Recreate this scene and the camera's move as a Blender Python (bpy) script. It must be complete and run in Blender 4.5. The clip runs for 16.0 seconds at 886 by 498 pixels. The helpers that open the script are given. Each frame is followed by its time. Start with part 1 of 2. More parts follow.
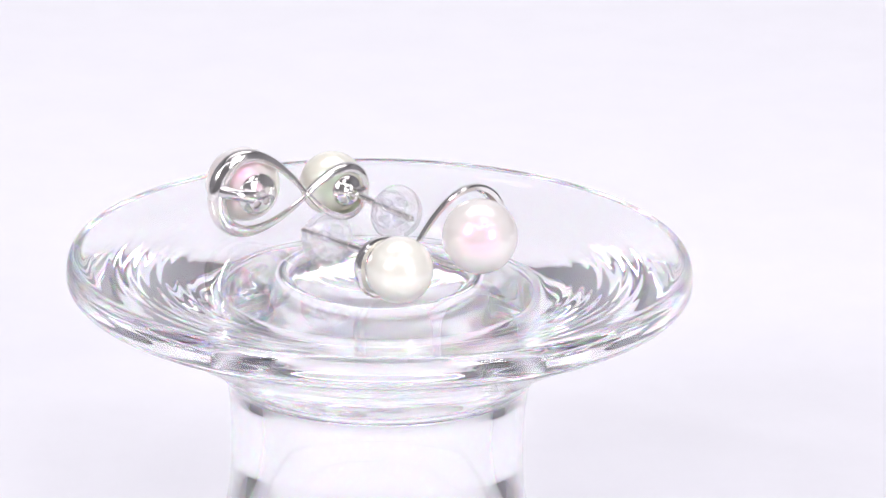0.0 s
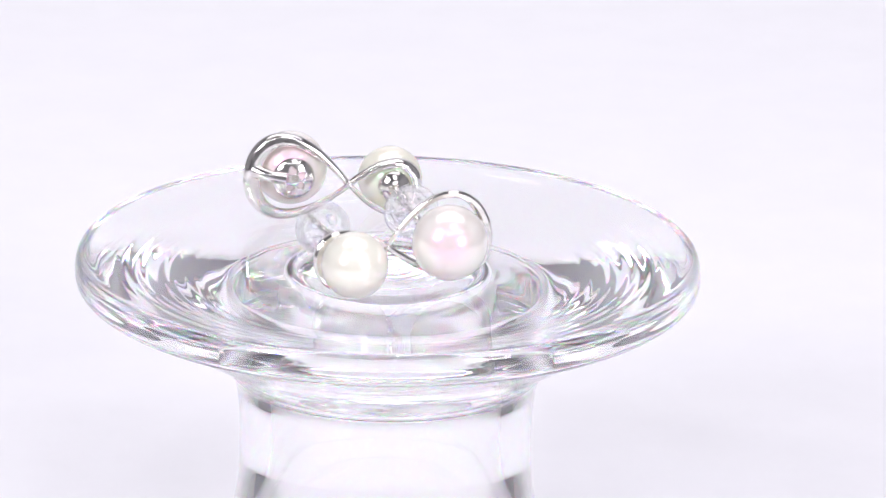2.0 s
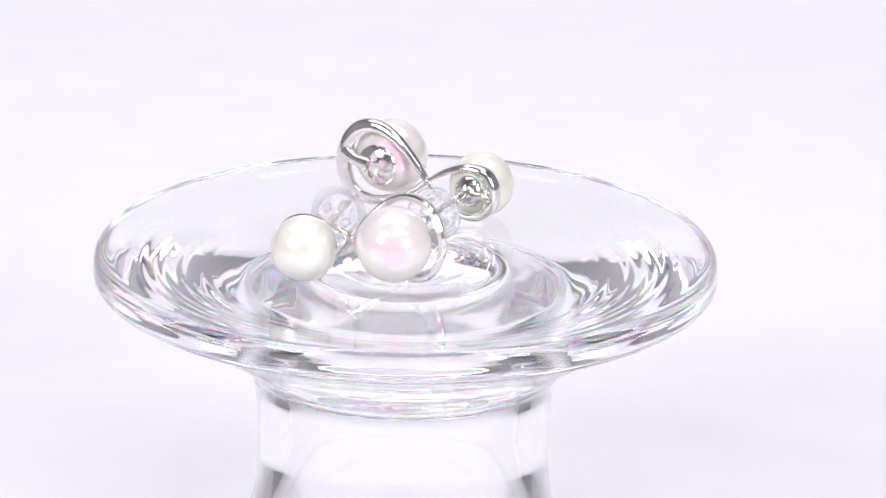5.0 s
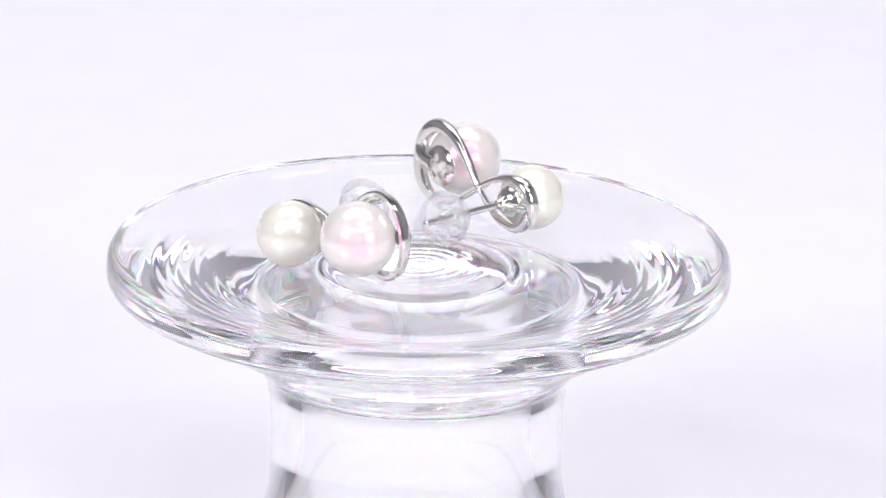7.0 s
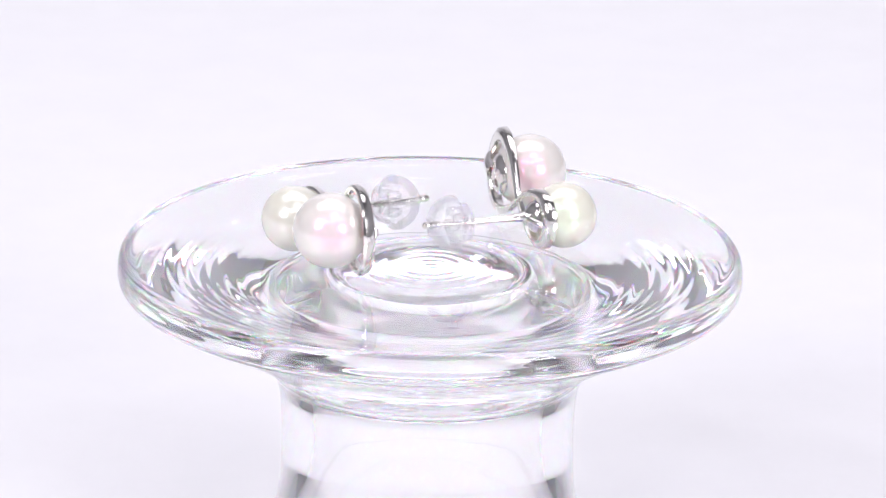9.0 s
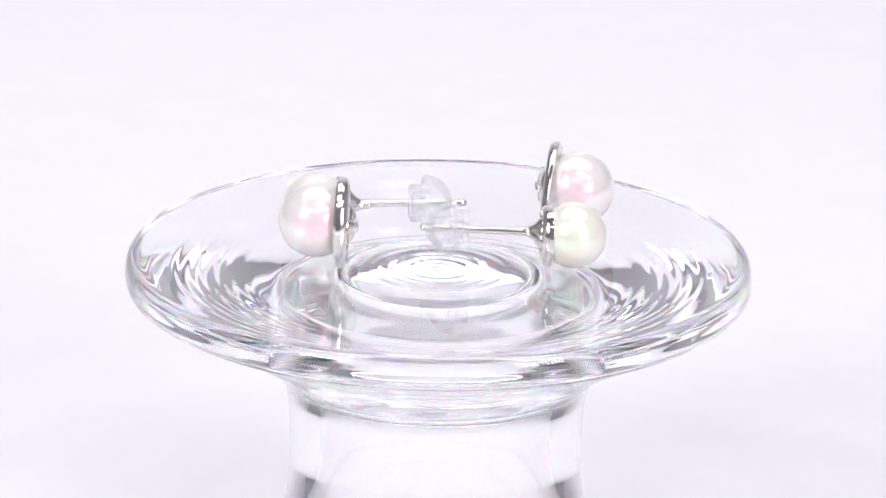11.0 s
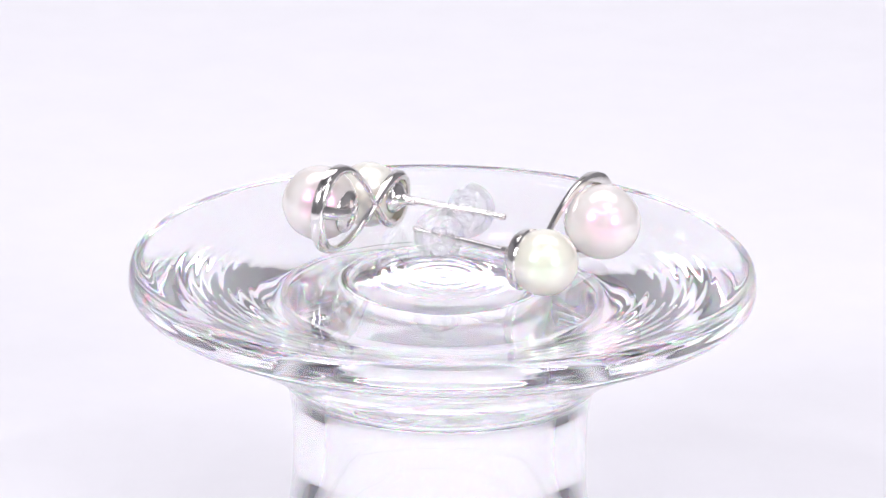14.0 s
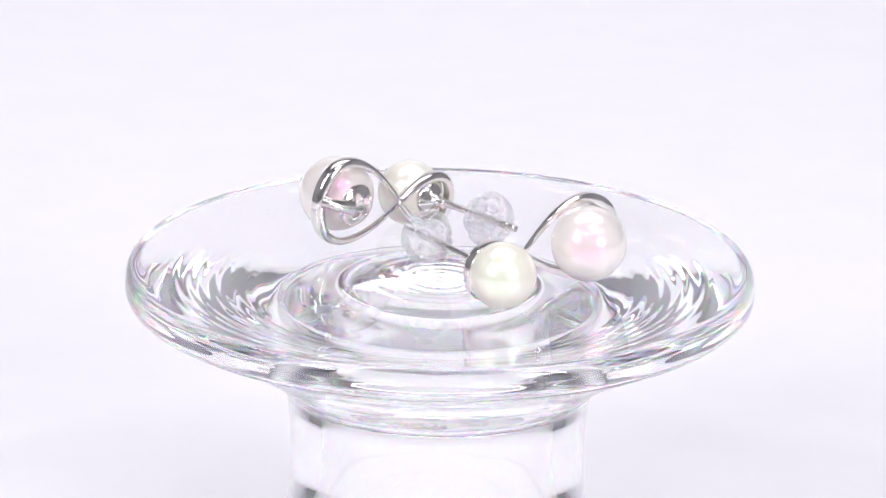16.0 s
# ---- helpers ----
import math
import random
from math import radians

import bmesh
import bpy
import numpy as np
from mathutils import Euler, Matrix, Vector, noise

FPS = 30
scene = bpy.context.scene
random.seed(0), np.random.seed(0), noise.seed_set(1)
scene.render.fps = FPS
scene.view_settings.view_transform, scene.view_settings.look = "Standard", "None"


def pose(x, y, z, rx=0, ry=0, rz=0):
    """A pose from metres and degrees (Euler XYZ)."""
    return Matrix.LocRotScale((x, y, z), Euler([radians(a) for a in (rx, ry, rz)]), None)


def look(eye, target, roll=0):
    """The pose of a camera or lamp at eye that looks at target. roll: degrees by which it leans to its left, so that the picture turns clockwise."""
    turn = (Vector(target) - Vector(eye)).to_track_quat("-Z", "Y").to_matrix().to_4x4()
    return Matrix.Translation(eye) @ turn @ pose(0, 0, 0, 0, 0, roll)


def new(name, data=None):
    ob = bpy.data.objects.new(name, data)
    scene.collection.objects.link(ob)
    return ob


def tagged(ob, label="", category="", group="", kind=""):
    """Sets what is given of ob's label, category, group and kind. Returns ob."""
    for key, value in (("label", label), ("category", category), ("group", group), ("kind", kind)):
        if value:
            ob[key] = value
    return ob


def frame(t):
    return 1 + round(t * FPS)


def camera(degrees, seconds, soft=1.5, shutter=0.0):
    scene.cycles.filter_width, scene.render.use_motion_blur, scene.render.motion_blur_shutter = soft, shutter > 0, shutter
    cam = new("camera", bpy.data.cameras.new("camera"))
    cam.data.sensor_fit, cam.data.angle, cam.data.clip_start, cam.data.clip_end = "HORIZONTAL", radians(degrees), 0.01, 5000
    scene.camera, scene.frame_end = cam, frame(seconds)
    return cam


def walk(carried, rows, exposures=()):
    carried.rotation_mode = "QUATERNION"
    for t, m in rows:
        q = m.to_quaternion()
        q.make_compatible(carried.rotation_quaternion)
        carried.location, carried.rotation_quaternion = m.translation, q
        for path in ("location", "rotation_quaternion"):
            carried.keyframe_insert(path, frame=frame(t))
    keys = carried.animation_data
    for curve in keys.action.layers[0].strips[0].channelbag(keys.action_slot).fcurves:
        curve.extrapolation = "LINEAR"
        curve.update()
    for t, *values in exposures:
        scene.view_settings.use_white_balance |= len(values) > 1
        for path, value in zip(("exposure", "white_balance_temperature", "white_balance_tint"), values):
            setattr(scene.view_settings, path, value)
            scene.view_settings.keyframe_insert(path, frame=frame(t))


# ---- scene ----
cam = camera(8.968, 16.0, soft=1.5)
MM = 0.001
TABLE = -56.0                      # table top in the plan's millimetres


def mm(x, y, z):
    return Vector((x * MM, y * MM, (z - TABLE) * MM))


EYE = mm(3.5546, -568.057, 182.965)
TILT = radians(19.021)
VIEW = look(EYE, EYE + Vector((0, math.cos(TILT), -math.sin(TILT))), 0.996)
walk(cam, [(0.0, VIEW), (16.0, VIEW)], exposures=[(0.0, -0.13), (16.0, -0.13)])


def turn(t):
    """The turn of the table about the upright axis at t seconds."""
    q = t / 16
    ease = q * (1 - q) * (0.281 * (q - 0.5) - 0.190 * (q - 0.5) ** 2 + 0.048 * (q - 0.5) ** 3)
    return Matrix.Rotation(-radians(11.4757 * t - 0.03195 * t * t) - ease, 4, "Z")


# ---- light ----
# thick glass passes light on many times
scene.cycles.max_bounces = 24
scene.cycles.transmission_bounces = 24
scene.cycles.glossy_bounces = 16
world = bpy.data.worlds.new("studio")
scene.world = world
world.use_nodes = True
world.node_tree.nodes["Background"].inputs[0].default_value = (0.9, 0.92, 1.0, 1)
world.node_tree.nodes["Background"].inputs[1].default_value = 0.05


def area(name, eye, target, w, h, power, color):
    la = bpy.data.lights.new(name, "AREA")
    la.shape, la.size, la.size_y, la.energy, la.color = "RECTANGLE", w, h, power, color
    ob = new(name, la)
    ob.matrix_world = look(eye, target)
    return ob


SOFT = (0.970, 0.937, 1.042)
AIM = Vector((0, 0, 0.04))


def around(azimuth, height, far):
    """A place round the stand: degrees to the right of the camera's side, degrees over the level, metres."""
    a, e = radians(azimuth), radians(height)
    return AIM + far * Vector((math.sin(a) * math.cos(e), -math.cos(a) * math.cos(e), math.sin(e)))


area("softbox", (0.0, 0.28, 1.15), (0, 0.46, 0.1), 1.3, 0.6, 5.6, SOFT)
area("light_panel", around(-42, 29, 0.95), AIM, 0.30, 0.26, 4.5, SOFT)
area("light_panel", around(38, 20, 0.95), AIM, 0.26, 0.34, 4.5, SOFT)
area("light_panel", around(25, 64, 0.95), AIM, 0.30, 0.26, 0.9, SOFT)
for k in range(6):
    area("led_cell", around(-50 + 20 * k, 46, 0.95), AIM, 0.055, 0.035, 0.50, SOFT)
    area("led_cell", AIM + Vector((-0.22 + 0.08 * k, 0.42, 0.80)), AIM, 0.022, 0.022, 0.2, (1, 0.98, 0.94))


# ---- materials ----
def material(name):
    m = bpy.data.materials.new(name)
    m.use_nodes = True
    nt = m.node_tree
    return m, nt, nt.nodes["Principled BSDF"], nt.nodes["Material Output"]


def noise_node(nt, scale, detail=4.0, rough=0.5):
    tc = nt.nodes.new("ShaderNodeTexCoord")
    n = nt.nodes.new("ShaderNodeTexNoise")
    n.inputs["Scale"].default_value = scale
    n.inputs["Detail"].default_value = detail
    n.inputs["Roughness"].default_value = rough
    nt.links.new(tc.outputs["Object"], n.inputs["Vector"])
    return n


def ramp(nt, src, a, b, lo=0.3, hi=0.7):
    r = nt.nodes.new("ShaderNodeValToRGB")
    r.color_ramp.elements[0].position, r.color_ramp.elements[1].position = lo, hi
    r.color_ramp.elements[0].color, r.color_ramp.elements[1].color = (*a, 1), (*b, 1)
    nt.links.new(src, r.inputs[0])
    return r


def bump(nt, src, strength, distance):
    b = nt.nodes.new("ShaderNodeBump")
    b.inputs["Strength"].default_value, b.inputs["Distance"].default_value = strength, distance
    nt.links.new(src, b.inputs["Height"])
    return b


def glass_material(name, ior, spread, share):
    """Clear glass in which a share of the light is bent a little more or less by its colour."""
    m, nt, p, out = material(name)
    nt.nodes.remove(p)

    def glass(index, color):
        g = nt.nodes.new("ShaderNodeBsdfGlass")
        g.inputs["IOR"].default_value, g.inputs["Roughness"].default_value = index, 0.0
        g.inputs["Color"].default_value = (*color, 1)
        return g.outputs[0]

    last = glass(ior - spread, (1, 0, 0))
    for index, color in ((ior, (0, 1, 0)), (ior + spread, (0, 0, 1))):
        s = nt.nodes.new("ShaderNodeAddShader")
        nt.links.new(last, s.inputs[0])
        nt.links.new(glass(index, color), s.inputs[1])
        last = s.outputs[0]
    mix = nt.nodes.new("ShaderNodeMixShader")
    mix.inputs[0].default_value = share
    nt.links.new(glass(ior, (0.998, 0.998, 1.0)), mix.inputs[1])
    nt.links.new(last, mix.inputs[2])
    nt.links.new(mix.outputs[0], out.inputs["Surface"])
    return m


GLASS = glass_material("clear_glass", 1.52, 0.022, 0.04)


def silicone_material():
    m, nt, p, out = material("clear_silicone")
    nt.nodes.remove(p)
    g = nt.nodes.new("ShaderNodeBsdfGlass")
    g.inputs["IOR"].default_value, g.inputs["Roughness"].default_value = 1.41, 0.0
    g.inputs["Color"].default_value = (0.99, 0.99, 1.0, 1)
    t = nt.nodes.new("ShaderNodeBsdfDiffuse")
    t.inputs["Color"].default_value = (0.96, 0.96, 0.97, 1)
    n = noise_node(nt, 420, 3)
    r = ramp(nt, n.outputs["Fac"], (0.12,) * 3, (0.26,) * 3)
    mix = nt.nodes.new("ShaderNodeMixShader")
    nt.links.new(r.outputs[0], mix.inputs[0])
    nt.links.new(g.outputs[0], mix.inputs[1])
    nt.links.new(t.outputs[0], mix.inputs[2])
    clear = nt.nodes.new("ShaderNodeBsdfTransparent")
    thin = nt.nodes.new("ShaderNodeMixShader")
    thin.inputs[0].default_value = 0.58
    nt.links.new(mix.outputs[0], thin.inputs[1])
    nt.links.new(clear.outputs[0], thin.inputs[2])
    nt.links.new(thin.outputs[0], out.inputs["Surface"])
    return m


SILICONE = silicone_material()


def silver_material():
    m, nt, p, out = material("rhodium_silver")
    p.inputs["Metallic"].default_value = 1.0
    big = noise_node(nt, 260, 3)
    fine = noise_node(nt, 2600, 5)
    c = ramp(nt, big.outputs["Fac"], (0.80, 0.78, 0.74), (0.87, 0.85, 0.81))
    r = ramp(nt, fine.outputs["Fac"], (0.08,) * 3, (0.20,) * 3)
    nt.links.new(c.outputs[0], p.inputs["Base Color"])
    nt.links.new(r.outputs[0], p.inputs["Roughness"])
    b = bump(nt, big.outputs["Fac"], 0.35, 0.0004)
    nt.links.new(b.outputs[0], p.inputs["Normal"])
    return m


SILVER = silver_material()
DARK, _nt, _p, _out = material("stamped_shadow")
_p.inputs["Base Color"].default_value = (0.10, 0.10, 0.10, 1)
_p.inputs["Metallic"].default_value = 1.0
_p.inputs["Roughness"].default_value = 0.5


def pearl_material(name, base_a, base_b, sheen_color, sheen):
    """Nacre: a milky body under a strong soft reflection and a thin clear one."""
    m, nt, p, out = material(name)
    big = noise_node(nt, 130, 3)
    fine = noise_node(nt, 1500, 4)
    c = ramp(nt, big.outputs["Fac"], base_a, base_b)
    nt.links.new(c.outputs[0], p.inputs["Base Color"])
    p.inputs["Roughness"].default_value = 0.12
    p.inputs["Specular IOR Level"].default_value = 0.8
    p.inputs["Subsurface Weight"].default_value = 0.2
    p.inputs["Subsurface Radius"].default_value = (0.0012, 0.0010, 0.0009)
    p.inputs["Subsurface Scale"].default_value = 1.0
    b = bump(nt, fine.outputs["Fac"], 0.12, 0.00004)
    nt.links.new(b.outputs[0], p.inputs["Normal"])
    g = nt.nodes.new("ShaderNodeBsdfAnisotropic")
    lw = nt.nodes.new("ShaderNodeLayerWeight")
    lw.inputs["Blend"].default_value = 0.5
    orient = ramp(nt, lw.outputs["Facing"], sheen_color, (0.98, 0.97, 0.95), 0.04, 0.24)
    nt.links.new(orient.outputs[0], g.inputs["Color"])
    g.inputs["Roughness"].default_value = 0.23
    mix = nt.nodes.new("ShaderNodeMixShader")
    mix.inputs[0].default_value = sheen
    nt.links.new(p.outputs[0], mix.inputs[1])
    nt.links.new(g.outputs[0], mix.inputs[2])
    nt.links.new(mix.outputs[0], out.inputs["Surface"])
    return m


PINK = pearl_material("rose_pearl", (0.94, 0.885, 0.805), (0.955, 0.905, 0.83), (1.0, 0.12, 0.56), 0.32)
CREAM = pearl_material("cream_pearl", (0.925, 0.908, 0.765), (0.94, 0.922, 0.79), (1.0, 0.98, 0.90), 0.27)
GREEN = pearl_material("green_tinted_pearl", (0.94, 0.925, 0.745), (0.95, 0.935, 0.775), (0.42, 1.0, 0.58), 0.28)


def plain(name, a, b, scale, rough, relief, shine=0.3):
    m, nt, p, out = material(name)
    n = noise_node(nt, scale, 6, 0.6)
    c = ramp(nt, n.outputs["Fac"], a, b)
    nt.links.new(c.outputs[0], p.inputs["Base Color"])
    p.inputs["Roughness"].default_value = rough
    p.inputs["Specular IOR Level"].default_value = shine
    bb = bump(nt, n.outputs["Fac"], 0.1, relief)
    nt.links.new(bb.outputs[0], p.inputs["Normal"])
    return m


PAPER = plain("white_paper", (0.86, 0.86, 0.87), (0.88, 0.88, 0.89), 90, 1.0, 0.0001, 0.0)
# unseen side walls, toned darker so the glass edges pick up grey
SIDE = plain("side_wall_reflection_tone", (0.40, 0.40, 0.41), (0.44, 0.44, 0.45), 6, 0.8, 0.001)
# unseen end walls, lightened to bounce fill onto silver and pearls
WALL = plain("bounce_wall_tone", (0.66, 0.66, 0.67), (0.70, 0.70, 0.71), 6, 0.8, 0.001)
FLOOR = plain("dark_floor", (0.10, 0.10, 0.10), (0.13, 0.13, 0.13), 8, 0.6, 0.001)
# unseen ceiling, toned dark so silver and glass rings mirror something dim
CEIL = plain("ceiling_reflection_tone", (0.34, 0.34, 0.35), (0.38, 0.38, 0.39), 6, 0.9, 0.001)


# ---- mesh helpers ----
def finish(bm, name, mat, smooth=True, sharp=None):
    bmesh.ops.recalc_face_normals(bm, faces=bm.faces)
    me = bpy.data.meshes.new(name)
    for f in bm.faces:
        f.smooth = smooth
    if sharp is not None:
        for e in bm.edges:
            if len(e.link_faces) == 2 and e.calc_face_angle(0.0) > sharp:
                e.smooth = False
    bm.to_mesh(me)
    bm.free()
    me.materials.append(mat)
    return me


def part(name, bm, mat, parent, label="", smooth=True, sharp=None):
    ob = new(name, finish(bm, name, mat, smooth, sharp))
    ob.parent = parent
    return tagged(ob, label)


def spline(points, steps):
    """Catmull-Rom curve through the points."""
    pts = [Vector(p) for p in points]
    pts = [2 * pts[0] - pts[1]] + pts + [2 * pts[-1] - pts[-2]]
    out = []
    for i in range(1, len(pts) - 2):
        a, b, c, d = pts[i - 1:i + 3]
        for k in range(steps):
            t = k / steps
            out.append(0.5 * (2 * b + (c - a) * t + (2 * a - 5 * b + 4 * c - d) * t * t + (3 * b - a - 3 * c + d) * t ** 3))
    out.append(pts[-2])
    return out


def lathe(bm, profile, seg, place=Matrix.Identity(4), wobble=None):
    """Turns (radius, height) pairs about z. Ends at radius 0 close to a point."""
    rings = []
    for k, (r, z) in enumerate(profile):
        if r < 1e-9:
            rings.append([bm.verts.new(place @ Vector((0, 0, z)))])
            continue
        ring = []
        for j in range(seg):
            a = 2 * math.pi * j / seg
            dz = wobble(r, z, a, k) if wobble else 0.0
            ring.append(bm.verts.new(place @ Vector((r * math.cos(a), r * math.sin(a), z + dz))))
        rings.append(ring)
    for a, b in zip(rings, rings[1:]):
        for j in range(seg):
            n = (j + 1) % seg
            if len(a) == 1:
                bm.faces.new((a[0], b[n], b[j]))
            elif len(b) == 1:
                bm.faces.new((a[j], a[n], b[0]))
            else:
                bm.faces.new((a[j], a[n], b[n], b[j]))


def tube(bm, path, radii, seg=12):
    """A round rod along the path."""
    rings = []
    for i, p in enumerate(path):
        d = (path[min(i + 1, len(path) - 1)] - path[max(i - 1, 0)]).normalized()
        s = d.orthogonal().normalized()
        if rings and abs(d.dot(Vector((0, 0, 1)))) < 0.95:
            s = d.cross(Vector((0, 0, 1))).normalized()
        elif abs(d.dot(Vector((0, 0, 1)))) < 0.95:
            s = d.cross(Vector((0, 0, 1))).normalized()
        q = d.cross(s)
        rings.append([bm.verts.new(p + radii[i] * (math.cos(2 * math.pi * j / seg) * s + math.sin(2 * math.pi * j / seg) * q)) for j in range(seg)])
    for a, b in zip(rings, rings[1:]):
        for j in range(seg):
            bm.faces.new((a[j], a[(j + 1) % seg], b[(j + 1) % seg], b[j]))
    bm.faces.new(rings[0])
    bm.faces.new(rings[-1])


def box(bm, x0, x1, y0, y1, z0, z1):
    v = [bm.verts.new((x, y, z)) for x in (x0, x1) for y in (y0, y1) for z in (z0, z1)]
    for f in ((0, 1, 3, 2), (4, 6, 7, 5), (0, 4, 5, 1), (2, 3, 7, 6), (0, 2, 6, 4), (1, 5, 7, 3)):
        bm.faces.new([v[i] for i in f])


# ---- the studio ----
def slab(name, mat, *dims):
    bm = bmesh.new()
    box(bm, *dims)
    return tagged(new(name, finish(bm, name, mat, False)), kind="structure")


def studio():
    # plain unseen room added round the set; its tones shape the reflections
    x, y0, y1, h = 1.0, -1.4, 1.1, 1.5
    slab("floor", FLOOR, -x - 0.1, x + 0.1, y0 - 0.1, y1 + 0.1, -0.104, -0.004)
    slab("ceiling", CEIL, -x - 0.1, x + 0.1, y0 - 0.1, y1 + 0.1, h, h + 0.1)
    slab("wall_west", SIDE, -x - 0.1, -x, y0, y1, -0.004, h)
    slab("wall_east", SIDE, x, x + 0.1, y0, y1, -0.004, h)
    slab("wall_north", WALL, -x - 0.1, x + 0.1, y1, y1 + 0.1, -0.004, h)
    slab("wall_south", WALL, -x - 0.1, x + 0.1, y0 - 0.1, y0, -0.004, h)
    # seamless white paper: flat under the stand, curving up behind
    bm = bmesh.new()
    line = [(-0.62, 0.0), (0.0, 0.0), (0.6, 0.0)]
    line += [(0.6 + 0.35 * math.sin(a), 0.35 - 0.35 * math.cos(a)) for a in [k * math.pi / 32 for k in range(1, 17)]]
    line += [(0.95, 1.2)]
    rows = [[bm.verts.new((sx, y, z)) for y, z in line] for sx in (-0.6, 0.6)]
    under = [[bm.verts.new((sx, y + (0.002 if z > 0.2 else 0), z - 0.002)) for y, z in line] for sx in (-0.6, 0.6)]
    n = len(line)
    for i in range(n - 1):
        bm.faces.new((rows[0][i], rows[1][i], rows[1][i + 1], rows[0][i + 1]))
        bm.faces.new((under[0][i], under[0][i + 1], under[1][i + 1], under[1][i]))
        for s in (0, 1):
            bm.faces.new((rows[s][i], rows[s][i + 1], under[s][i + 1], under[s][i]))
    for i in (0, n - 1):
        bm.faces.new((rows[0][i], rows[1][i], under[1][i], under[0][i]))
    tagged(new("backdrop", finish(bm, "backdrop", PAPER)), "seamless sheet of plain white paper curving upwards", "backdrop", kind="structure")


studio()

# ---- glass stand ----
STAND = (-3.163, 1.652)            # its axis, off the axis of the turn
LIP = -14.0


def glass_stand():
    top = [(0, -0.46), (6, -0.44), (12, -0.36), (18, -0.28), (24, -0.22), (28.5, -0.16), (31, -0.05), (32.4, 0.0), (33.0, -0.28), (33.3, -0.8), (33.42, -1.5)]
    side = [(33.42, -2.4), (33.2, -3.05), (32.5, -3.65), (30.8, -4.4), (29.0, -5.25), (27, -6.3), (25, -7.38), (23, -8.5), (21.4, -9.5), (19.9, -10.45), (18.5, -11.45), (17.6, -12.15), (17.15, -12.6), (17.05, -12.95), (16.8, -13.25),
            (16.55, -13.7), (16.3, -14.5), (16.1, -15.5), (15.9, -17.2), (15.78, -20.0), (15.78, -22.5), (15.88, -25.0), (16.15, -27.5), (16.8, -30.5), (18.2, -33.8), (20.8, -37.6), (22.9, -39.8), (23.5, -40.8),
            (23.3, -41.7), (22.6, -42.0)]
    # hollow within, open below, its roof close under the dish
    under = [(21.4, -41.8), (20.2, -39.7), (18.1, -36.4), (15.5, -32.0), (13.6, -28.0), (12.5, -24.6), (12.0, -21.0), (11.8, -17.0), (11.6, -11.0), (11.2, -7.4), (10.5, -5.9), (9.5, -5.3), (7, -5.2), (3.5, -5.2), (0, -5.2)]
    prof = [(p.x * MM, (p.y + LIP - TABLE) * MM) for p in spline([(*q, 0) for q in top], 10)[:-1] + spline([(*q, 0) for q in top[-1:] + side + under], 16)]
    prof[0] = (0.0, prof[0][1])
    prof[-1] = (0.0, prof[-1][1])

    def ripple(r, z, a, k):
        zz = z / MM + TABLE - LIP
        if -10.8 < zz < -4.8:
            s = r / MM
            w = 0.013 * math.sin(s * 4.9 + 0.5 * math.sin(2 * a + 1)) + 0.009 * math.sin(s * 3.1 + 0.8 * math.sin(3 * a)) + 0.003 * math.sin(s * 7.3 + 0.9 * math.sin(2 * a + 2))
            return w * MM * min(1, (-4.8 - zz), (zz + 10.8) / 2.5)
        if -0.5 < zz < -0.1 and r < 0.031:
            s = r / MM
            w = 0.004 * math.sin(s * 1.25 + 0.6) + 0.003 * math.sin(s * 2.6 + 0.8 * math.sin(2 * a)) + 0.003 * math.sin(7 * a + 0.9 * s) * min(1, s / 6)
            return w * MM * min(1, s / 3, (31 - s) / 3)
        return 0.0

    seg = 320
    bm = bmesh.new()
    lathe(bm, prof, seg, wobble=ripple)
    bmesh.ops.recalc_face_normals(bm, faces=bm.faces)
    bm.normal_update()
    points = [tuple(v.co) for v in bm.verts]
    normals = [tuple(v.normal) for v in bm.verts]
    faces = [[v.index for v in f.verts] for f in bm.faces]
    bm.free()
    # one piece of glass: the parts meet ring on ring with no face between them
    level = lambda z: (z + LIP - TABLE) * MM
    cuts = (next(k for k, q in enumerate(prof) if q[1] < level(-13.4)), next(k for k, q in enumerate(prof) if q[1] < level(-36.0)))
    root = new("glass_stand")
    root.empty_display_size = 0.02
    for name, lo, hi in (("dish", 0, cuts[0]), ("stem", cuts[0], cuts[1]), ("foot", cuts[1], len(prof))):
        own = faces[lo * seg:min(hi * seg, len(faces))]
        used = sorted({i for f in own for i in f})
        at = {i: k for k, i in enumerate(used)}
        me = bpy.data.meshes.new(name)
        me.from_pydata([points[i] for i in used], [], [[at[i] for i in f] for f in own])
        me.polygons.foreach_set("use_smooth", [True] * len(own))
        me.normals_split_custom_set_from_vertices([normals[i] for i in used])
        me.materials.append(GLASS)
        new(name, me).parent = root
    return tagged(root, "thick clear glass pedestal stand with a round dish top", "display stand")


# ---- earrings ----
def pearl_bm(r):
    bm = bmesh.new()
    bmesh.ops.create_uvsphere(bm, u_segments=64, v_segments=40, radius=r)
    for v in bm.verts:
        d = v.co.normalized()
        v.co += d * r * 0.006 * noise.noise(d * 1.4 + Vector((r * 900, 0, 0)))
    return bm


CROSS = 6.1                         # the crossing of the band, from the large pearl


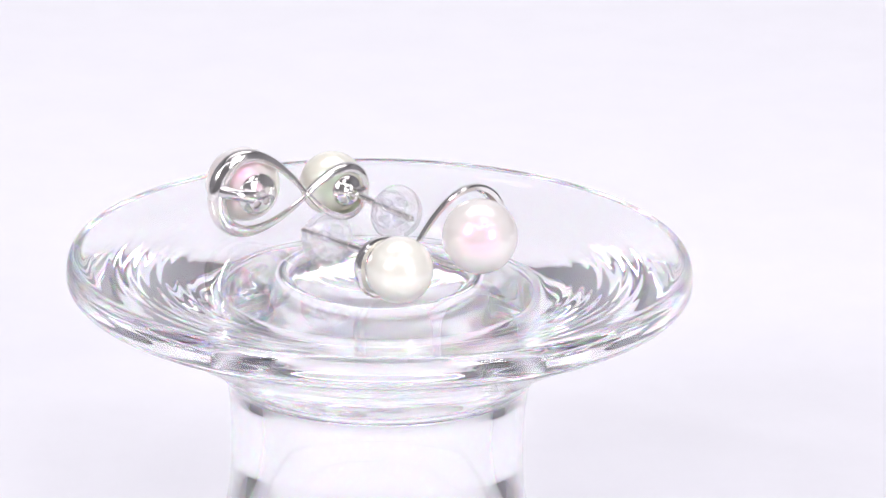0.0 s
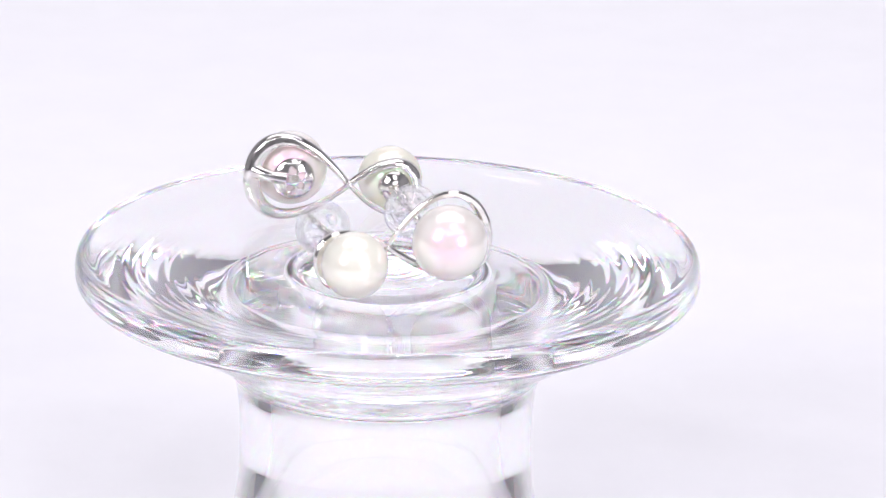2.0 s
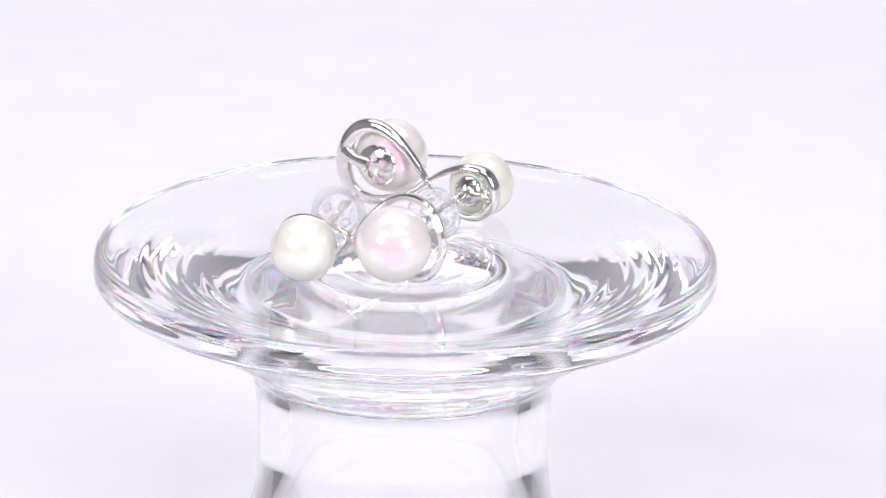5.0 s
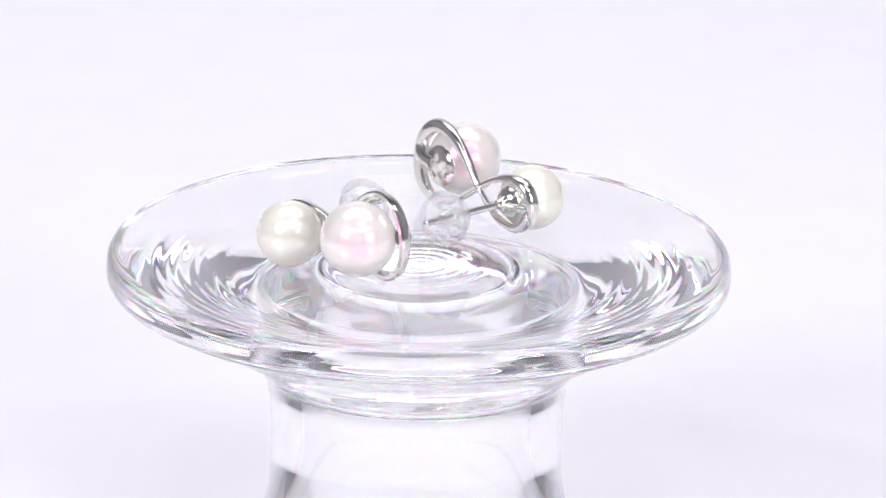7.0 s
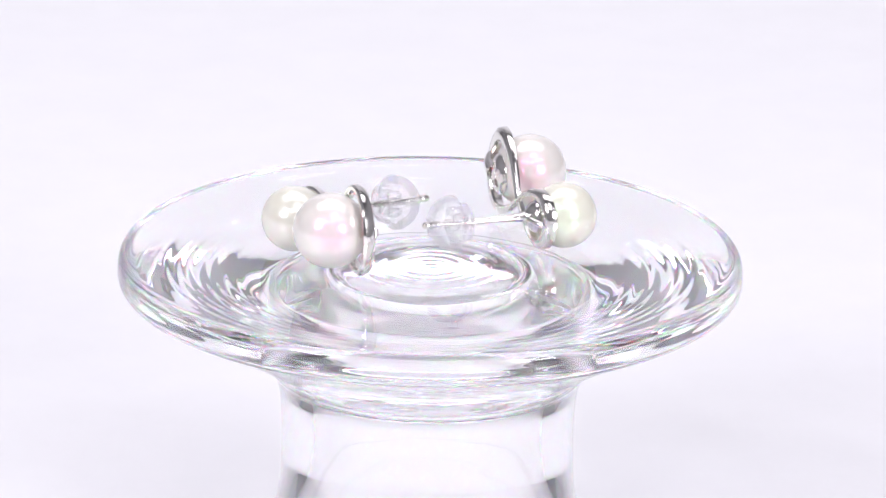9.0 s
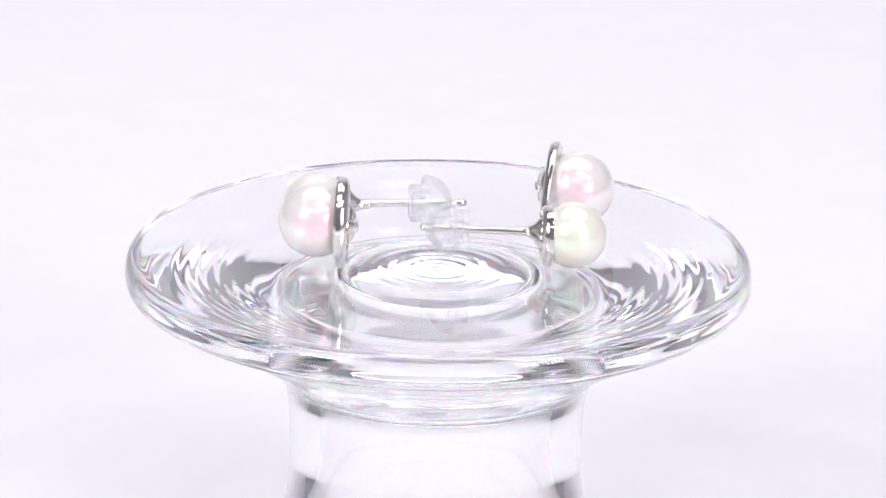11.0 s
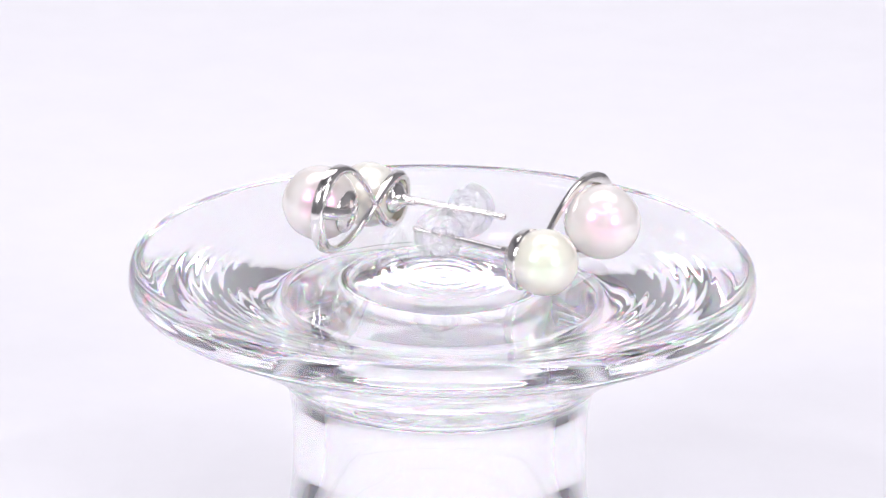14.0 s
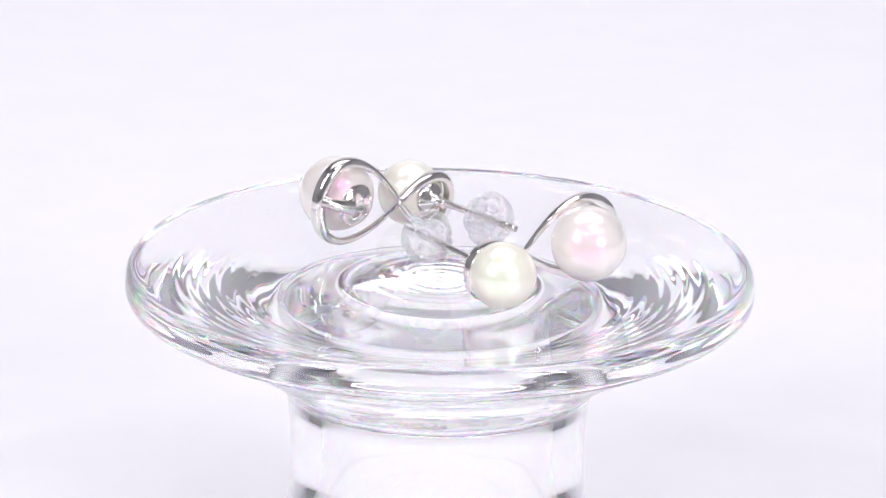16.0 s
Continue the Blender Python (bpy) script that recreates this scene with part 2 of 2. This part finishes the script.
def band_point(q, tall=4.15, drop=0.36):
    """Centre line of the figure of eight, q from 0 to 2: the large loop, then the small one. Along, front, up, and how far it is from the crossing."""
    big = q < 1
    f = 2 * math.pi * (q % 1.0)
    length, height = (10.55, tall) if big else (7.6, 2.75)
    x = length * (1 - math.cos(f)) / 2
    y = height * 1.299 * math.sin(f) * math.sin(f / 2)
    s = x / length
    if big:
        return Vector((CROSS - x, -3.4 + 0.9 * s, y - drop)), s
    return Vector((CROSS + x, -3.4 + 0.9 * s, -y - drop * 0.7)), s


def band_bm(tall, drop, broad):
    """Band with rounded edges, broad at the ends of the loops, slim at the crossing."""
    bm = bmesh.new()
    for lobe in (0, 1):
        n = 96
        rings = []
        for i in range(n):
            q = lobe + (0.004 + 0.992 * i / (n - 1)) * 0.999
            c, s = band_point(q, tall, drop)
            e = 0.002
            a, b = band_point(max(lobe + 0.0, q - e), tall, drop)[0], band_point(min(lobe + 0.9999, q + e), tall, drop)[0]
            d = (b - a).normalized()
            front = Vector((0, 1, 0))
            out = d.cross(front).normalized()
            mid = Vector((CROSS - 6.4, c.y, 0)) if lobe == 0 else Vector((CROSS + 4.4, c.y, 0))
            if out.dot(c - mid) < 0:
                out = -out
            front = d.cross(out).normalized()
            if front.y < 0:
                front = -front
            w = (0.31 + broad * s ** 1.3) if lobe == 0 else (0.28 + 0.30 * s ** 1.2)
            h = (0.34 + 0.40 * s ** 1.2) if lobe == 0 else (0.34 + 0.42 * s)
            # flared: the front edge lies further out than the back edge
            shape = ((1.0, 0.15), (0.95, -0.35), (0.55, -0.82), (-0.1, -1.0), (-0.75, -0.95), (-1.0, -0.6), (-0.9, 0.3), (-0.5, 0.95), (0.4, 1.0), (0.9, 0.7))
            rings.append([bm.verts.new(MM * (c + out * (w * a2 + 0.12 * h * b2) + front * (h * b2))) for a2, b2 in shape])
        m = len(rings[0])
        for r0, r1 in zip(rings, rings[1:]):
            for j in range(m):
                bm.faces.new((r0[j], r0[(j + 1) % m], r1[(j + 1) % m], r1[j]))
        bm.faces.new(rings[0])
        bm.faces.new(rings[-1])
    # the knot where the strands meet
    ball = bmesh.ops.create_icosphere(bm, subdivisions=3, radius=0.5 * MM)["verts"]
    for v in ball:
        v.co = Vector((v.co.x * 1.1 + CROSS * MM, v.co.y * 0.85 - 3.4 * MM, v.co.z * 0.95 - drop * 0.85 * MM))
    return bm


BACK = Matrix(((1, 0, 0, 0), (0, 0, -1, 0), (0, 1, 0, 0), (0, 0, 0, 1)))   # local z of a lathe points to the back


def flower_cup_bm():
    """Domed cup with five petal-shaped holes round its middle."""
    bm = bmesh.new()
    nr, na = 44, 200
    R, H = 2.3, 1.2
    rings = []
    for i in range(nr + 1):
        r = 0.12 + (R - 0.12) * i / nr
        z = 3.05 + H * math.sqrt(max(0, 1 - (r / (R * 1.06)) ** 2))
        rings.append([bm.verts.new(BACK @ Vector((r * MM * math.cos(2 * math.pi * j / na), r * MM * math.sin(2 * math.pi * j / na), z * MM))) for j in range(na)])
    apex = bm.verts.new(BACK @ Vector((0, 0, (3.05 + H) * MM)))

    def hole(r, a):
        k = (a / (2 * math.pi / 5)) % 1.0 - 0.5
        s = (r - 0.62) / 0.95
        if not 0 < s < 1:
            return False
        return abs(k * 2 * math.pi / 5 * r) < 0.47 * math.sin(math.pi * s ** 0.75) ** 0.8

    for i in range(nr):
        for j in range(na):
            r = 0.12 + (R - 0.12) * (i + 0.5) / nr
            if not hole(r, 2 * math.pi * (j + 0.5) / na):
                bm.faces.new((rings[i][j], rings[i][(j + 1) % na], rings[i + 1][(j + 1) % na], rings[i + 1][j]))
    for j in range(na):
        bm.faces.new((apex, rings[0][(j + 1) % na], rings[0][j]))
    loose = [v for v in bm.verts if not v.link_faces]
    bmesh.ops.delete(bm, geom=loose, context="VERTS")
    return bm


def catch_bm():
    """Soft ear-post catch: a notched collar and a rounded dome that grip the post, with four hollow cells inside. It lies along z, collar at 0."""
    bm = bmesh.new()
    prof = [(0.36, 0.3), (0.75, 0.28), (0.95, 0.05), (1.75, 0.0), (2.02, 0.12), (2.1, 0.4), (2.06, 1.05), (2.1, 1.3), (2.45, 1.38), (2.85, 1.46), (3.0, 1.7), (2.98, 2.1), (2.8, 2.75),
            (2.4, 3.45), (1.85, 4.0), (1.25, 4.35), (0.8, 4.45), (0.5, 4.36), (0.36, 4.2), (0.35, 2.5), (0.36, 0.3)]
    lathe(bm, [(p.x * MM, p.y * MM) for p in spline([(*q, 0) for q in prof], 4)], 64)
    bmesh.ops.remove_doubles(bm, verts=bm.verts, dist=1e-7)
    for v in bm.verts:
        r, z = math.hypot(v.co.x, v.co.y) / MM, v.co.z / MM
        if r > 1.5 and z < 1.25:
            notch = max(0.0, math.cos(4 * math.atan2(v.co.y, v.co.x))) ** 6
            f = 1 - 0.13 * notch
            v.co.x, v.co.y = v.co.x * f, v.co.y * f
    bmesh.ops.recalc_face_normals(bm, faces=bm.faces)
    before = set(bm.faces)
    for k in range(4):
        a = math.pi / 4 + k * math.pi / 2
        cell = [(0, 0.55), (0.3, 0.56), (0.46, 0.7), (0.48, 1.2), (0.46, 1.9), (0.3, 2.15), (0, 2.2)]
        lathe(bm, [(r * MM, z * MM) for r, z in cell], 20, Matrix.Translation((1.3 * MM * math.cos(a), 1.3 * MM * math.sin(a), 0)))
    cells = [f for f in bm.faces if f not in before]
    bmesh.ops.recalc_face_normals(bm, faces=cells)
    bmesh.ops.reverse_faces(bm, faces=cells)
    return bm


def earring(label, gap, foot_w, lean_u, lean_w, catch_at, tint_small, tall, drop, broad, marked=False):
    """Pearl-to-pearl stud. Local x runs from the large pearl to the small one, y to the front, z up."""
    root = new("pearl_earring")
    root.empty_display_size = 0.004
    part("large_pearl", pearl_bm(4.0 * MM), PINK, root, "rose-tinted white pearl")
    small = part("small_pearl", pearl_bm(3.53 * MM), tint_small, root, "cream-white pearl")
    small.location = (gap * MM, 0, 0)
    band = part("band", band_bm(tall, drop, broad), SILVER, root, "polished silver figure-of-eight band", sharp=radians(38))
    if marked:
        # tiny stamped marks on the back of the band, as plain bars; dark colour stands for the shade in the strokes
        for k in range(3):
            q = 0.612 + 0.012 * k
            c, s = band_point(q, tall, drop)
            d = (band_point(q + 0.002, tall, drop)[0] - c).normalized()
            out = d.cross(Vector((0, 1, 0))).normalized()
            back = c + Vector((0, -(0.34 + 0.40 * s ** 1.2) * 1.0, 0)) + out * 0.1
            bm = bmesh.new()
            box(bm, -0.05, 0.05, -0.03, 0.03, -0.22, 0.22)
            bmesh.ops.transform(bm, matrix=Matrix.Translation(back * MM) @ Matrix((d, Vector((0, 1, 0)), out)).transposed().to_4x4() @ Matrix.Scale(MM, 4), verts=bm.verts)
            part("mark", bm, DARK, band, smooth=False)
    cup = part("flower_cup", flower_cup_bm(), SILVER, root, "silver cup pierced with five petals")
    cup.location = (0, 0, -0.28 * MM)
    thick = cup.modifiers.new("thickness", "SOLIDIFY")
    thick.thickness, thick.offset = 0.0003, -1
    bm = bmesh.new()
    arm = spline([(-4.0, -2.7, -0.1), (-3.5, -3.2, -0.15), (-2.6, -3.65, -0.25), (-1.7, -3.75, -0.32), (-1.0, -3.7, -0.38)], 5)
    tube(bm, [p * MM for p in arm], [(0.92 - 0.22 * math.sin(math.pi * i / (len(arm) - 1))) * MM for i in range(len(arm))], 14)
    part("arm", bm, SILVER, root, sharp=radians(40))
    # cup of the small pearl with the arm that holds it, and the post
    bm = bmesh.new()
    trumpet = spline([(0, 3.15, 0), (1.55, 3.2, 0), (1.75, 3.35, 0), (1.45, 3.8, 0), (0.95, 4.2, 0), (0.6, 4.7, 0), (0.46, 5.3, 0), (0.40, 5.9, 0), (0, 5.95, 0)], 4)
    lathe(bm, [(max(0, p.x) * MM, p.y * MM) for p in trumpet], 36, Matrix.Translation((gap * MM, 0, foot_w * 0.7 * MM)) @ BACK)
    part("small_cup", bm, SILVER, root)
    bm = bmesh.new()
    arm = spline([(gap + 2.6, -2.2, 0), (gap + 2.1, -3.2, 0), (gap + 1.2, -3.9, 0), (gap + 0.4, -4.2, 0)], 5)
    tube(bm, [p * MM for p in arm], [0.42 * MM] * len(arm), 12)
    part("arm", bm, SILVER, root, sharp=radians(40))
    start, tip = Vector((gap + 0.05, -4.5, foot_w)), Vector((gap + lean_u, -16.3, lean_w))
    d = (tip - start).normalized()
    run = (tip - start).length
    stops = [(0, 0.44), (0.5, 0.40), (run - 1.7, 0.39), (run - 1.45, 0.39), (run - 1.3, 0.33), (run - 1.0, 0.33), (run - 0.85, 0.39), (run - 0.35, 0.38), (run - 0.12, 0.29), (run, 0.12)]
    bm = bmesh.new()
    tube(bm, [(start + d * s) * MM for s, r in stops], [r * MM for s, r in stops], 16)
    part("post", bm, SILVER, root, "slim polished silver ear post")
    bm = catch_bm()
    place = Matrix.Translation((start + d * catch_at) * MM) @ d.to_track_quat("Z", "Y").to_matrix().to_4x4()
    bmesh.ops.transform(bm, matrix=place, verts=bm.verts)
    me = bpy.data.meshes.new("catch")
    for f in bm.faces:
        f.smooth = True
    bm.to_mesh(me)
    bm.free()
    me.materials.append(SILICONE)
    c = new("catch", me)
    c.parent = root
    tagged(c, "translucent clear silicone catch")
    return tagged(root, label, "earring", "pair of earrings")


def basis(u, n, origin):
    u = Vector(u).normalized()
    n = Vector(n)
    n = (n - u * n.dot(u)).normalized()
    w = u.cross(n)
    m = Matrix((u, n, w)).transposed().to_4x4()
    m.translation = mm(*origin)
    return m


stand = glass_stand()
first = earring("silver double-pearl earring with post lying on glass dish", 10.30, 0.45, 1.5, 0.65, 5.7, CREAM, 4.40, 0.08, 0.20, True)
second = earring("silver double-pearl stud earring tilted on glass dish", 11.08, 0.0, 0.75, 0.02, 6.6, GREEN, 4.15, 0.36, 0.60)
REST = {
    stand: pose(STAND[0] * MM, STAND[1] * MM, 0),
    first: basis((-0.8071, -0.5614, -0.1828), (0.5669, -0.8234, 0.0260), (7.418, -6.988, -8.965)),
    second: basis((0.8561, 0.4976, -0.1397), (-0.5073, 0.8608, -0.0421), (-18.125, 9.579, -9.161)),
}


def motions():
    """The hidden turntable carries the stand and what lies on it."""
    for ob, rest in REST.items():
        walk(ob, [(0.5 * k, turn(0.5 * k) @ rest) for k in range(33)])


motions()
